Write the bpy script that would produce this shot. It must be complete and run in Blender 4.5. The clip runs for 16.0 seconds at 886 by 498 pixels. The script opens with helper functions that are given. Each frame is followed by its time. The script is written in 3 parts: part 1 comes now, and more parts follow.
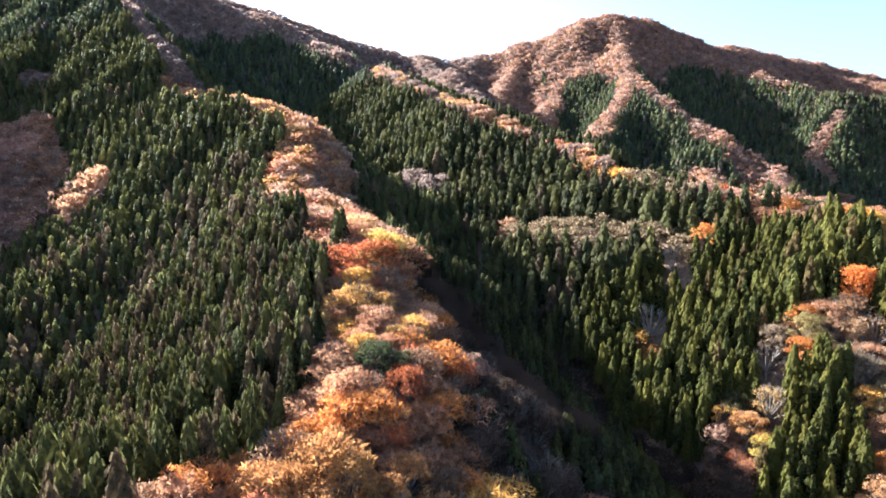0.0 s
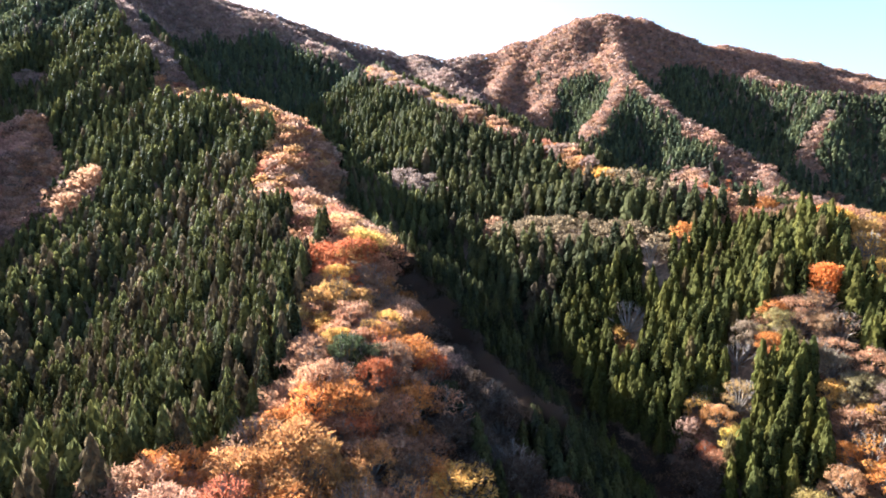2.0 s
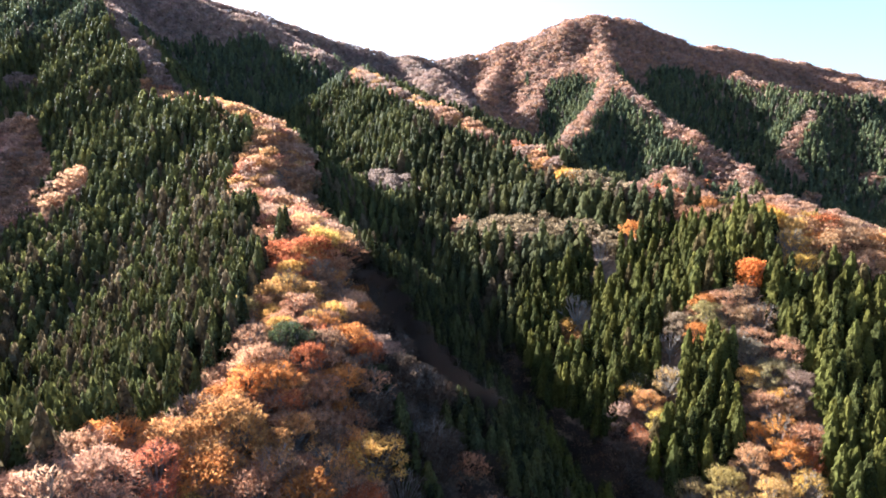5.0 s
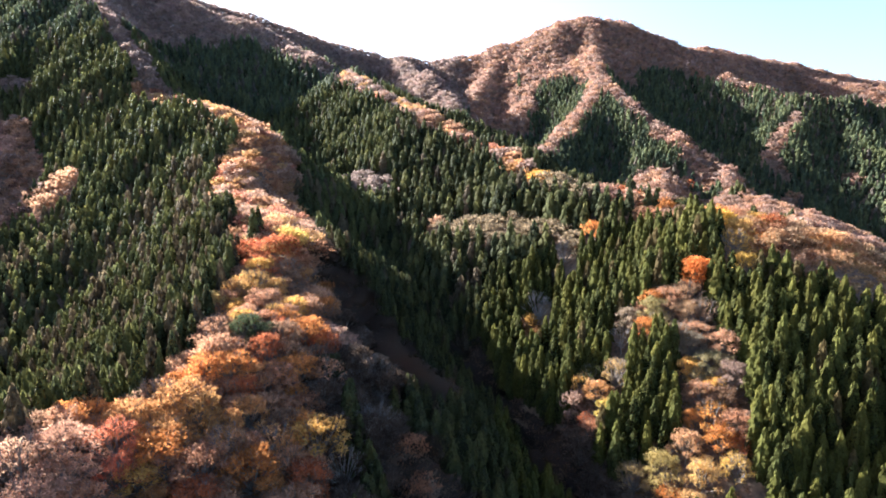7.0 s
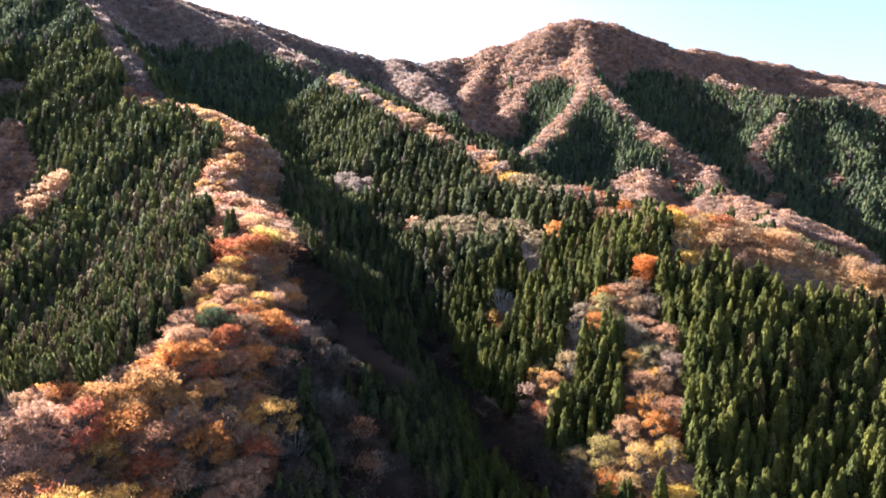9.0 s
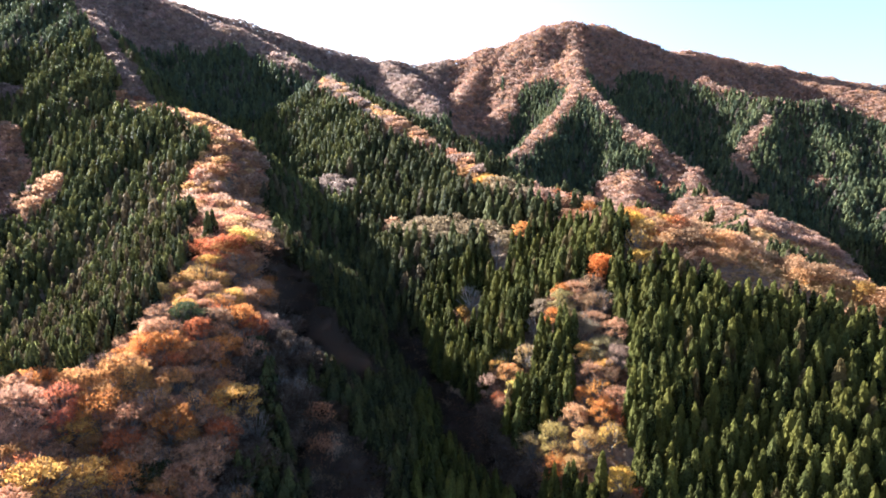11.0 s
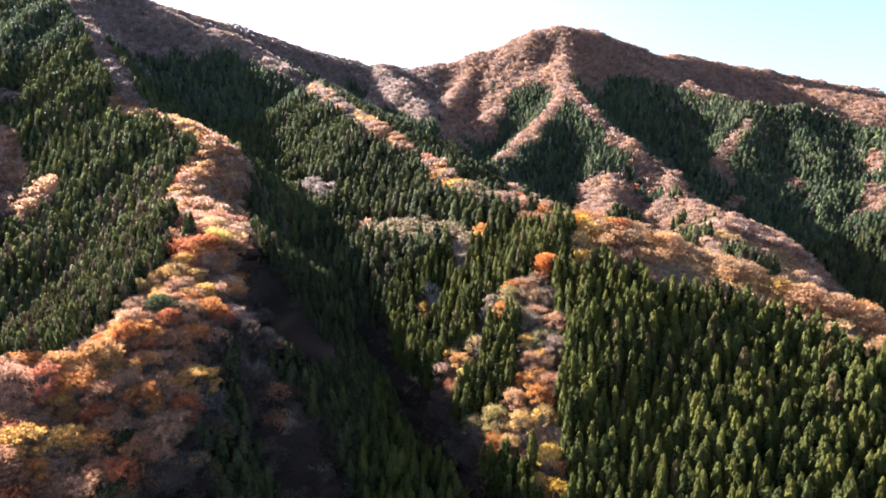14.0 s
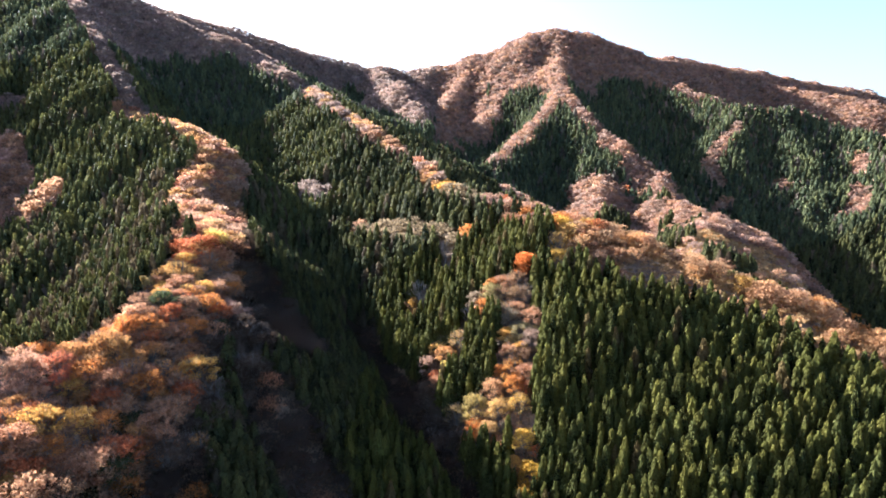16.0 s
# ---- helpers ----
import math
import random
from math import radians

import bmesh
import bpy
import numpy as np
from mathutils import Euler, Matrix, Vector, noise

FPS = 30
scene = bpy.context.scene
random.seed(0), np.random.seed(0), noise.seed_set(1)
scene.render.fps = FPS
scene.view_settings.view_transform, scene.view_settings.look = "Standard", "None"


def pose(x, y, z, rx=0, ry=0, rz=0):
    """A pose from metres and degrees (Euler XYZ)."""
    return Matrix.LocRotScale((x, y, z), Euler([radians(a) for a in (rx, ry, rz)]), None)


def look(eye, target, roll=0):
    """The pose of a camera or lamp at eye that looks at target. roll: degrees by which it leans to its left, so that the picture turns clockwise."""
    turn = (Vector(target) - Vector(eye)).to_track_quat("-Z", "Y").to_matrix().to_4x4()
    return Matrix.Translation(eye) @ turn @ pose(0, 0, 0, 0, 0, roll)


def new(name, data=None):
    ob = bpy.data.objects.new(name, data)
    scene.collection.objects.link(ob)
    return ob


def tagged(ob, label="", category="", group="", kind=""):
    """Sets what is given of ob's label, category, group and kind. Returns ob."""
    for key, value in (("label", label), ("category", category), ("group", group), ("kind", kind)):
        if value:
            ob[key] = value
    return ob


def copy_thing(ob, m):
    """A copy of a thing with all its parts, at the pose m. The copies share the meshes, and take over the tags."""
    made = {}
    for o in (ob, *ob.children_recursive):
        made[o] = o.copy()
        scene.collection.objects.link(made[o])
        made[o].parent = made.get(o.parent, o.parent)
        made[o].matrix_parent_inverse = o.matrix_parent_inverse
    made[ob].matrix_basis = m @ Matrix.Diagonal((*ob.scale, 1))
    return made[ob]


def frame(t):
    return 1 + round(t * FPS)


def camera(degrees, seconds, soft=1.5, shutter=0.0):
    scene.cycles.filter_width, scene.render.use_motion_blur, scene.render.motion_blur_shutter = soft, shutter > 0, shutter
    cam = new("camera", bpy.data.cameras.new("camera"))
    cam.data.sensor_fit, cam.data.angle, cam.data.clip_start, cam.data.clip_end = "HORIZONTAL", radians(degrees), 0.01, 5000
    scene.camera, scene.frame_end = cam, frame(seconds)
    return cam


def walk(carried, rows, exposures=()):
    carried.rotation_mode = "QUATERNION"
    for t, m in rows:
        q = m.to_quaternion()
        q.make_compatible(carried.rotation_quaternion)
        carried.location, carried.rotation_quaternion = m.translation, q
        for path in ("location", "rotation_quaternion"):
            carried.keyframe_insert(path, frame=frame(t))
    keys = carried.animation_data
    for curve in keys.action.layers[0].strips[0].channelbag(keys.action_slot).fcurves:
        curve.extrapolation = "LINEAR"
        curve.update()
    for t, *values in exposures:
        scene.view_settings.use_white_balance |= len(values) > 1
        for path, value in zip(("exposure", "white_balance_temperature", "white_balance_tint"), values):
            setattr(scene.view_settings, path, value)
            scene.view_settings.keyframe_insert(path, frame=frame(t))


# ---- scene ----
cam = camera(77.2, 16.0, soft=1.75)
METRES, EYE, TILT, LEAN, TURN = 140.0, 120.0, -8.0, 0.0, 0.0
ROWS = [
    (0.0, 0.0, 0.0, 0.0, 0.0, 0.0, -0.0),
    (0.5, 0.0082, -0.006, -0.0003, -0.04, -0.03, -0.0),
    (1.0, 0.0188, -0.0141, -0.001, -0.08, -0.06, -0.01),
    (1.5, 0.0321, -0.0241, -0.0019, -0.12, -0.07, -0.01),
    (2.0, 0.0473, -0.0355, -0.0031, -0.15, -0.1, -0.0),
    (2.5, 0.0642, -0.0486, -0.0041, -0.17, -0.12, 0.01),
    (3.0, 0.083, -0.0634, -0.0051, -0.2, -0.14, 0.02),
    (3.5, 0.1035, -0.0793, -0.0057, -0.22, -0.17, 0.02),
    (4.0, 0.126, -0.0967, -0.0067, -0.24, -0.19, 0.04),
    (6.5, 0.2525, -0.2022, -0.0102, -0.21, -0.26, 0.06),
    (7.0, 0.2794, -0.2256, -0.0108, -0.22, -0.27, 0.06),
    (7.5, 0.3065, -0.2491, -0.0111, -0.22, -0.27, 0.06),
    (8.0, 0.3336, -0.273, -0.0118, -0.23, -0.28, 0.06),
    (8.5, 0.361, -0.2974, -0.0126, -0.22, -0.27, 0.08),
    (9.0, 0.3883, -0.3223, -0.0137, -0.21, -0.26, 0.08),
    (11.5, 0.5211, -0.4481, -0.0164, -0.15, -0.26, 0.06),
    (12.0, 0.5465, -0.4741, -0.0166, -0.14, -0.26, 0.05),
    (12.5, 0.5714, -0.5006, -0.0171, -0.12, -0.26, 0.04),
    (13.0, 0.5957, -0.5275, -0.0174, -0.11, -0.26, 0.03),
    (13.5, 0.619, -0.5548, -0.018, -0.1, -0.24, 0.01),
    (14.0, 0.6403, -0.5829, -0.0187, -0.1, -0.23, -0.03),
    (14.5, 0.6582, -0.6119, -0.0194, -0.1, -0.22, -0.01),
    (15.0, 0.6727, -0.6415, -0.0198, -0.1, -0.21, 0.0),
    (15.5, 0.6846, -0.6717, -0.0199, -0.09, -0.21, -0.0),
    (16.0, 0.6942, -0.7026, -0.0202, -0.08, -0.21, -0.0),
]
walk(cam, [(t, pose(0, 0, EYE, TILT, LEAN, TURN) @ pose(METRES * x, METRES * y, METRES * z, 90 + pitch, roll, yaw)) for t, x, y, z, yaw, pitch, roll in ROWS])

# ---- world, sun, exposure ----
SUN_AZ, SUN_EL = radians(-52.0), radians(26.3)      # azimuth from +y towards +x
world = bpy.data.worlds.new("sky")
scene.world = world
world.use_nodes = True
wn = world.node_tree.nodes
sky = wn.new("ShaderNodeTexSky")
sky.sky_type, sky.sun_disc = "NISHITA", False
sky.sun_elevation, sky.sun_rotation = SUN_EL, SUN_AZ % (2 * math.pi)
sky.altitude, sky.air_density, sky.dust_density, sky.ozone_density = 600.0, 1.0, 4.5, 2.0
world.node_tree.links.new(sky.outputs[0], wn["Background"].inputs[0])
wn["Background"].inputs[1].default_value = 0.055
sun_way = Vector((math.sin(SUN_AZ) * math.cos(SUN_EL), math.cos(SUN_AZ) * math.cos(SUN_EL), math.sin(SUN_EL)))
sun = new("sun", bpy.data.lights.new("sun", "SUN"))
sun.data.energy, sun.data.angle, sun.data.color = 5.0, radians(0.5), (1.0, 0.92, 0.79)
sun.matrix_world = look(sun_way * 900, (0, 0, 0))
scene.view_settings.exposure = 3.17
scene.view_settings.use_white_balance = True
scene.view_settings.white_balance_temperature = 5400.0
scene.view_settings.white_balance_tint = 10.0

# ---- materials ----


def material(name):
    m = bpy.data.materials.new(name)
    m.use_nodes = True
    t = m.node_tree
    t.nodes.clear()
    return m, t, lambda kind, **kw: set_node(t.nodes.new("ShaderNode" + kind), kw)


def set_node(n, kw):
    for key, value in kw.items():
        n.inputs[key.replace("_", " ")].default_value = value
    return n


def foliage(name, source, grain, through_light, relief, tone=1.0, rough=0.75, gaps=0.0):
    """Leaves: a tint for each tree, mottled at two scales, with some light passing through."""
    m, t, add = material(name)
    link = t.links.new
    if source == "tint":
        col = t.nodes.new("ShaderNodeAttribute")
        col.attribute_name = "tint"
        colour = col.outputs["Color"]
    else:
        colour = t.nodes.new("ShaderNodeObjectInfo").outputs["Color"]
    geo = t.nodes.new("ShaderNodeNewGeometry")
    fine, broad = add("TexNoise", Scale=grain, Detail=3.0), add("TexNoise", Scale=grain * 0.12, Detail=2.0)
    for n in (fine, broad):
        link(geo.outputs["Position"], n.inputs["Vector"])
    r1, r2 = t.nodes.new("ShaderNodeMapRange"), t.nodes.new("ShaderNodeMapRange")
    for r, n, lo, hi in ((r1, fine, 0.65, 1.4), (r2, broad, 0.75 * tone, 1.25 * tone)):
        r.inputs[1].default_value, r.inputs[2].default_value = 0.3, 0.7
        r.inputs[3].default_value, r.inputs[4].default_value = lo, hi
        link(n.outputs["Fac"], r.inputs[0])
    isl = t.nodes.new("ShaderNodeMapRange")
    isl.inputs[3].default_value, isl.inputs[4].default_value = 0.87, 1.13
    link(geo.outputs["Random Per Island"], isl.inputs[0])
    k1, k2 = t.nodes.new("ShaderNodeMath"), t.nodes.new("ShaderNodeMath")
    k1.operation = k2.operation = "MULTIPLY"
    link(r1.outputs[0], k1.inputs[0]), link(r2.outputs[0], k1.inputs[1])
    link(k1.outputs[0], k2.inputs[0]), link(isl.outputs[0], k2.inputs[1])
    mul = t.nodes.new("ShaderNodeVectorMath")
    mul.operation = "SCALE"
    link(colour, mul.inputs[0]), link(k2.outputs[0], mul.inputs["Scale"])
    b = add("BsdfPrincipled", Roughness=rough)
    b.inputs["Specular IOR Level"].default_value = 0.05
    link(mul.outputs[0], b.inputs["Base Color"])
    tr = t.nodes.new("ShaderNodeBsdfTranslucent")
    link(mul.outputs[0], tr.inputs["Color"])
    mix = t.nodes.new("ShaderNodeMixShader")
    mix.inputs[0].default_value = through_light
    link(b.outputs[0], mix.inputs[1]), link(tr.outputs[0], mix.inputs[2])
    bump = add("Bump", Strength=relief, Distance=0.5)
    link(fine.outputs["Fac"], bump.inputs["Height"]), link(bump.outputs[0], b.inputs["Normal"])
    out = mix
    if gaps:
        # twigs and thin leaves that let part of the sun and the view through
        airy = t.nodes.new("ShaderNodeMixShader")
        airy.inputs[0].default_value = gaps
        link(mix.outputs[0], airy.inputs[1]), link(t.nodes.new("ShaderNodeBsdfTransparent").outputs[0], airy.inputs[2])
        out = airy
    link(out.outputs[0], t.nodes.new("ShaderNodeOutputMaterial").inputs[0])
    return m


def mottled(name, dark, light, scales, rough=0.9, bump=0.5):
    m, t, add = material(name)
    link = t.links.new
    geo = t.nodes.new("ShaderNodeNewGeometry")
    ns = [add("TexNoise", Scale=s, Detail=5.0) for s in scales]
    for n in ns:
        link(geo.outputs["Position"], n.inputs["Vector"])
    mean = t.nodes.new("ShaderNodeMath")
    mean.operation = "MULTIPLY"
    link(ns[0].outputs["Fac"], mean.inputs[0]), link(ns[1].outputs["Fac"], mean.inputs[1])
    ramp = t.nodes.new("ShaderNodeValToRGB")
    ramp.color_ramp.elements[0].position, ramp.color_ramp.elements[1].position = 0.14, 0.42
    ramp.color_ramp.elements[0].color, ramp.color_ramp.elements[1].color = (*dark, 1), (*light, 1)
    link(mean.outputs[0], ramp.inputs[0])
    b = add("BsdfPrincipled", Roughness=rough)
    link(ramp.outputs[0], b.inputs["Base Color"])
    bp = add("Bump", Strength=bump, Distance=0.3)
    link(ns[0].outputs["Fac"], bp.inputs["Height"]), link(bp.outputs[0], b.inputs["Normal"])
    link(b.outputs[0], t.nodes.new("ShaderNodeOutputMaterial").inputs[0])
    return m


litter = mottled("leaf_litter", (0.07, 0.043, 0.026), (0.27, 0.165, 0.095), (0.6, 0.05))
bark = mottled("bark", (0.06, 0.045, 0.035), (0.2, 0.165, 0.13), (3.0, 0.4))
pale_bark = mottled("pale_bark", (0.085, 0.065, 0.05), (0.23, 0.185, 0.145), (3.0, 0.4))
rock = mottled("rock", (0.2, 0.18, 0.15), (0.5, 0.46, 0.4), (0.5, 0.08))
needles_many, needles_one = foliage("needles", "tint", 1.5, 0.48, 0.6, gaps=0.1), foliage("needles_single", "object", 1.5, 0.48, 0.6, gaps=0.1)
leaves_many, leaves_one = foliage("leaves", "tint", 0.8, 0.55, 0.3, 0.67, gaps=0.28), foliage("leaves_single", "object", 0.8, 0.5, 0.3, 0.78)

# ---- the land: ridges with sloping flanks, valleys cut between them ----
# name: (slope on the left flank, on the right, growth left, right, crest from its low end upwards)
RIDGES = {
    "a": (0.74, 0.9, 0.0022, 0.0012, [(-150, -60, -10), (-90, 20, 30), (-42, 70, 59), (-20, 92, 66), (-12, 118, 70), (-20, 148, 75), (-26, 187, 85), (-48, 243, 95), (-76, 291, 109), (-84, 355, 139), (-145, 415, 160), (-205, 465, 180), (-313, 597, 264), (-428, 745, 352), (-545, 900, 440), (-800, 1040, 560)], 14.0),
    "s": (0.9, 0.9, 0.001, 0.001, [(36, 205, 38), (8, 213, 66), (-28, 188, 83)]),
    "s2": (0.8, 0.8, 0.001, 0.001, [(30, 124, 28), (8, 137, 63), (-16, 132, 71)]),
    "s3": (0.4, 0.9, 0.001, 0.001, [(32, -40, -14), (2, 8, 34), (-21, 48, 51), (-38, 80, 61)]),
    "b": (0.7, 0.7, 0.001, 0.001, [(-335, 120, 20), (-356, 230, 66), (-386, 350, 115), (-402, 450, 157), (-412, 560, 219), (-450, 700, 315), (-545, 900, 440)]),
    "c": (0.55, 0.47, 0.001, 0.001, [(400, -20, -50), (305, 98, 37), (252, 150, 66), (214, 183, 79), (174, 223, 95), (131, 265, 101), (102, 315, 110), (80, 379, 129), (29, 469, 163), (-64, 631, 217), (-90, 705, 232), (-250, 860, 330), (-470, 930, 418)]),
    "d": (1.0, 0.95, 0.001, 0.001, [(64, 204, 2), (84, 213, 28), (118, 203, 56), (150, 206, 82)]),
}
# the mountain across the saddle
RIDGES.update({
    "e": (0.8, 0.8, 0.001, 0.001, [(560, 420, -100), (509, 450, -40), (450, 470, 25), (388, 505, 75), (372, 590, 88), (398, 679, 113), (363, 739, 160), (338, 839, 208), (319, 973, 272), (335, 1100, 345), (364, 1225, 415)]),
    "e2": (0.8, 0.8, 0.001, 0.001, [(178, 730, 140), (234, 817, 181), (285, 900, 230), (319, 973, 268)]),
    "f0": (0.75, 0.8, 0.001, 0.001, [(128, 880, 172), (165, 945, 208), (202, 1010, 243), (208, 1060, 268), (285, 1190, 340), (364, 1235, 415)]),
    "f2": (1.1, 0.75, 0.001, 0.001, [(1150, 740, 60), (950, 800, 138), (830, 830, 172), (700, 860, 212), (612, 880, 226), (560, 1035, 285), (480, 1200, 375), (430, 1235, 410)]),
    "f5": (0.66, 0.66, 0.0004, 0.001, [(690, 520, 30), (728, 620, 100), (742, 700, 148), (737, 780, 176), (706, 850, 203)]),
    "f6": (0.7, 0.7, 0.001, 0.001, [(580, 627, 42), (616, 700, 90), (640, 757, 131), (656, 803, 172), (664, 856, 214)]),
    "f3": (0.65, 0.65, 0.001, 0.001, [(1150, 1020, 200), (1040, 1200, 280), (900, 1480, 372)]),
    "r": (0.7, 0.7, 0.001, 0.001, [(292, 590, 80), (302, 640, 96), (320, 655, 100), (304, 692, 116), (330, 770, 152), (338, 839, 200)]),
    "g2": (0.5, 0.45, 0.001, 0.0012, [(262, 156, 52), (238, 200, 67), (195, 240, 82)]),
    "f4": (0.8, 0.8, 0.001, 0.001, [(512, 690, 72), (517, 785, 136), (570, 850, 195), (612, 880, 226)]),
    "g": (0.5, 0.06, 0.001, 0.0055, [(165, 215, 82), (215, 250, 72), (290, 330, 58), (388, 505, 68)], 6.0, 0.6),
})
# the skyline and the spurs under it
RIDGES.update({
    "sky": (0.6, 0.82, 0.001, 0.001, [(-545, 900, 440), (-470, 930, 425), (-330, 1080, 402), (-160, 1200, 366), (-70, 1235, 356), (14, 1257, 350), (120, 1258, 366), (190, 1260, 390), (260, 1254, 416), (310, 1250, 434), (364, 1245, 442), (425, 1258, 440), (500, 1285, 421), (620, 1330, 397), (900, 1480, 394), (1255, 1675, 380), (2200, 2000, 350)], 22.0),
    "p": (0.75, 0.75, 0.001, 0.001, [(90, 930, 205), (105, 1060, 262), (150, 1180, 325), (200, 1250, 375)]),
    "p2": (0.75, 0.75, 0.001, 0.001, [(262, 1040, 262), (300, 1130, 340), (330, 1230, 415)]),
    "p3": (0.75, 0.75, 0.001, 0.001, [(440, 1060, 285), (440, 1150, 345), (430, 1240, 415)]),
    "p4": (0.7, 0.7, 0.001, 0.001, [(760, 1120, 250), (720, 1240, 320), (660, 1340, 378)]),
    "p5": (0.7, 0.7, 0.001, 0.001, [(-150, 960, 265), (-190, 1060, 315), (-230, 1140, 370)]),
    "h": (0.6, 0.6, 0.001, 0.001, [(70, 830, 195), (20, 1000, 275), (-60, 1230, 350)]),
})
# stream beds: (slope of the banks, bed from the top downwards)
STREAMS = [(1.0, [(-20, 330, 80), (15, 275, 55), (40, 235, 36), (62, 190, 14), (80, 150, 0), (102, 112, -14), (150, 40, -40)])]


def along(X, Y, pts):
    """Nearest place on a crest: distance, side (+ left), height there, all as arrays."""
    best, side, top = np.full(X.shape, 1e9), np.zeros(X.shape), np.zeros(X.shape)
    for (x0, y0, z0), (x1, y1, z1) in zip(pts, pts[1:]):
        dx, dy = x1 - x0, y1 - y0
        u = np.clip(((X - x0) * dx + (Y - y0) * dy) / (dx * dx + dy * dy), 0, 1)
        ex, ey = X - x0 - u * dx, Y - y0 - u * dy
        d = np.hypot(ex, ey)
        near = d < best
        best = np.where(near, d, best)
        side = np.where(near, dx * ey - dy * ex, side)
        top = np.where(near, z0 + u * (z1 - z0), top)
    return best, side, top


def ridge_height(X, Y, left, right, gl, gr, pts, soft=6.0, far=0.0):
    best = np.full(X.shape, -1e9)
    for (x0, y0, z0), (x1, y1, z1) in zip(pts, pts[1:]):
        dx, dy = x1 - x0, y1 - y0
        u = np.clip(((X - x0) * dx + (Y - y0) * dy) / (dx * dx + dy * dy), 0, 1)
        ex, ey = X - x0 - u * dx, Y - y0 - u * dy
        d = np.hypot(ex, ey)
        on_left = dx * ey - dy * ex > 0
        best = np.maximum(best, z0 + u * (z1 - z0) - np.where(on_left, left, right) * (np.sqrt(d * d + soft * soft) - soft)
                          - np.where(on_left, gl, gr) * np.minimum(d, 110) ** 2 - far * np.maximum(d - 85, 0))
    return best


WAVES = [(random.uniform(0, 6.28), random.uniform(0, 6.28), w, a) for w, a in ((150, 2.6), (110, 2.2), (83, 1.8), (61, 1.5), (47, 1.2), (33, 0.9), (24, 0.6), (17, 0.4)) for _ in (0, 1)]


def ripple(X, Y):
    return sum(a * np.sin((X * math.cos(d) + Y * math.sin(d)) * 6.283 / w + p + 1.3 * np.sin((X - Y) / (w * 1.7) + p)) for d, p, w, a in WAVES) * 0.55 * (1 + 0.4 * np.clip((Y - 750) / 250, 0, 1) * 0.4)


def height(X, Y):
    X, Y = np.asarray(X, float), np.asarray(Y, float)
    k = 5.0
    zs = [ridge_height(X, Y, *r) for r in RIDGES.values()]
    zs.append(-90 + 0 * X)
    top = np.maximum.reduce(zs)
    z = top + k * np.log(sum(np.exp((q - top) / k) for q in zs))
    for bank, pts in STREAMS:
        d, _, bed = along(X, Y, pts)
        cut = bed + bank * np.sqrt(d * d + 9)
        low = np.minimum(z, cut)
        z = low - 4 * np.log(np.exp((low - z) / 4) + np.exp((low - cut) / 4))
    # the open shoulder is smoother than the wooded slopes
    even = 0.75 * np.exp(-((X - 235) / 85) ** 2 - ((Y - 205) / 95) ** 2)
    return z + ripple(X, Y) * (1 - even)


def build(name, verts, faces, mat, tint=None, smooth=False, parent=None):
    me = bpy.data.meshes.new(name)
    n = faces.shape[1]
    me.vertices.add(len(verts)), me.loops.add(faces.size), me.polygons.add(len(faces))
    me.vertices.foreach_set("co", np.ascontiguousarray(verts, np.float32).ravel())
    me.loops.foreach_set("vertex_index", np.ascontiguousarray(faces, np.int32).ravel())
    me.polygons.foreach_set("loop_start", np.arange(0, faces.size, n, dtype=np.int32))
    me.polygons.foreach_set("use_smooth", np.full(len(faces), smooth))
    if tint is not None:
        at = me.attributes.new("tint", "FLOAT_COLOR", "POINT")
        at.data.foreach_set("color", np.ascontiguousarray(tint, np.float32).ravel())
    me.update(calc_edges=True)
    me.materials.append(mat)
    ob = new(name, me)
    ob.parent = parent
    return ob


gx = np.concatenate([np.linspace(-4500, -760, 24), np.arange(-700, 1540, 9.0), np.linspace(1590, 4500, 24)])
gy = np.concatenate([np.linspace(-4500, -230, 24), np.arange(-180, 1750, 9.0), np.linspace(1800, 4500, 24)])
GX, GY = np.meshgrid(gx, gy, indexing="ij")
idx = np.arange(GX.size).reshape(GX.shape)
quads = np.stack([idx[:-1, :-1], idx[1:, :-1], idx[1:, 1:], idx[:-1, 1:]], -1).reshape(-1, 4)
ground = build("ground", np.stack([GX, GY, height(GX, GY)], -1).reshape(-1, 3), quads, litter, smooth=True)
tagged(ground, "steep mountain slopes covered in brown leaf litter", "ground", kind="structure")

# ---- which trees grow where ----
# bands of broadleaved trees along crests: (ridge, from, to by y, metres to the left, to the right)
BANDS = [
    ("a", -60, 80, 8, 24), ("s3", -40, 82, 11, 46), ("a", 80, 130, 13, 42), ("a", 130, 230, 14, 50), ("a", 230, 330, 22, 28), ("a", 330, 480, 13, 24), ("a", 480, 640, 10, 12), ("a", 640, 900, 12, 60),
    ("c", -20, 120, 18, 120), ("c", 120, 140, 24, 120), ("c", 140, 205, 31, 120), ("c", 205, 240, 20, 120), ("c", 240, 290, 8, 18), ("c", 290, 440, 13, 4), ("c", 440, 720, 15, 6), ("c", 720, 900, 20, 20),
    ("e", 430, 600, 34, 46), ("e", 600, 700, 34, 26), ("e", 700, 1000, 17, 15), ("e2", 690, 1000, 16, 13), ("f0", 690, 1200, 22, 17),
    ("f2", 740, 960, 2, 11), ("f2", 960, 1240, 20, 16), ("h", 830, 1240, 25, 20),
]
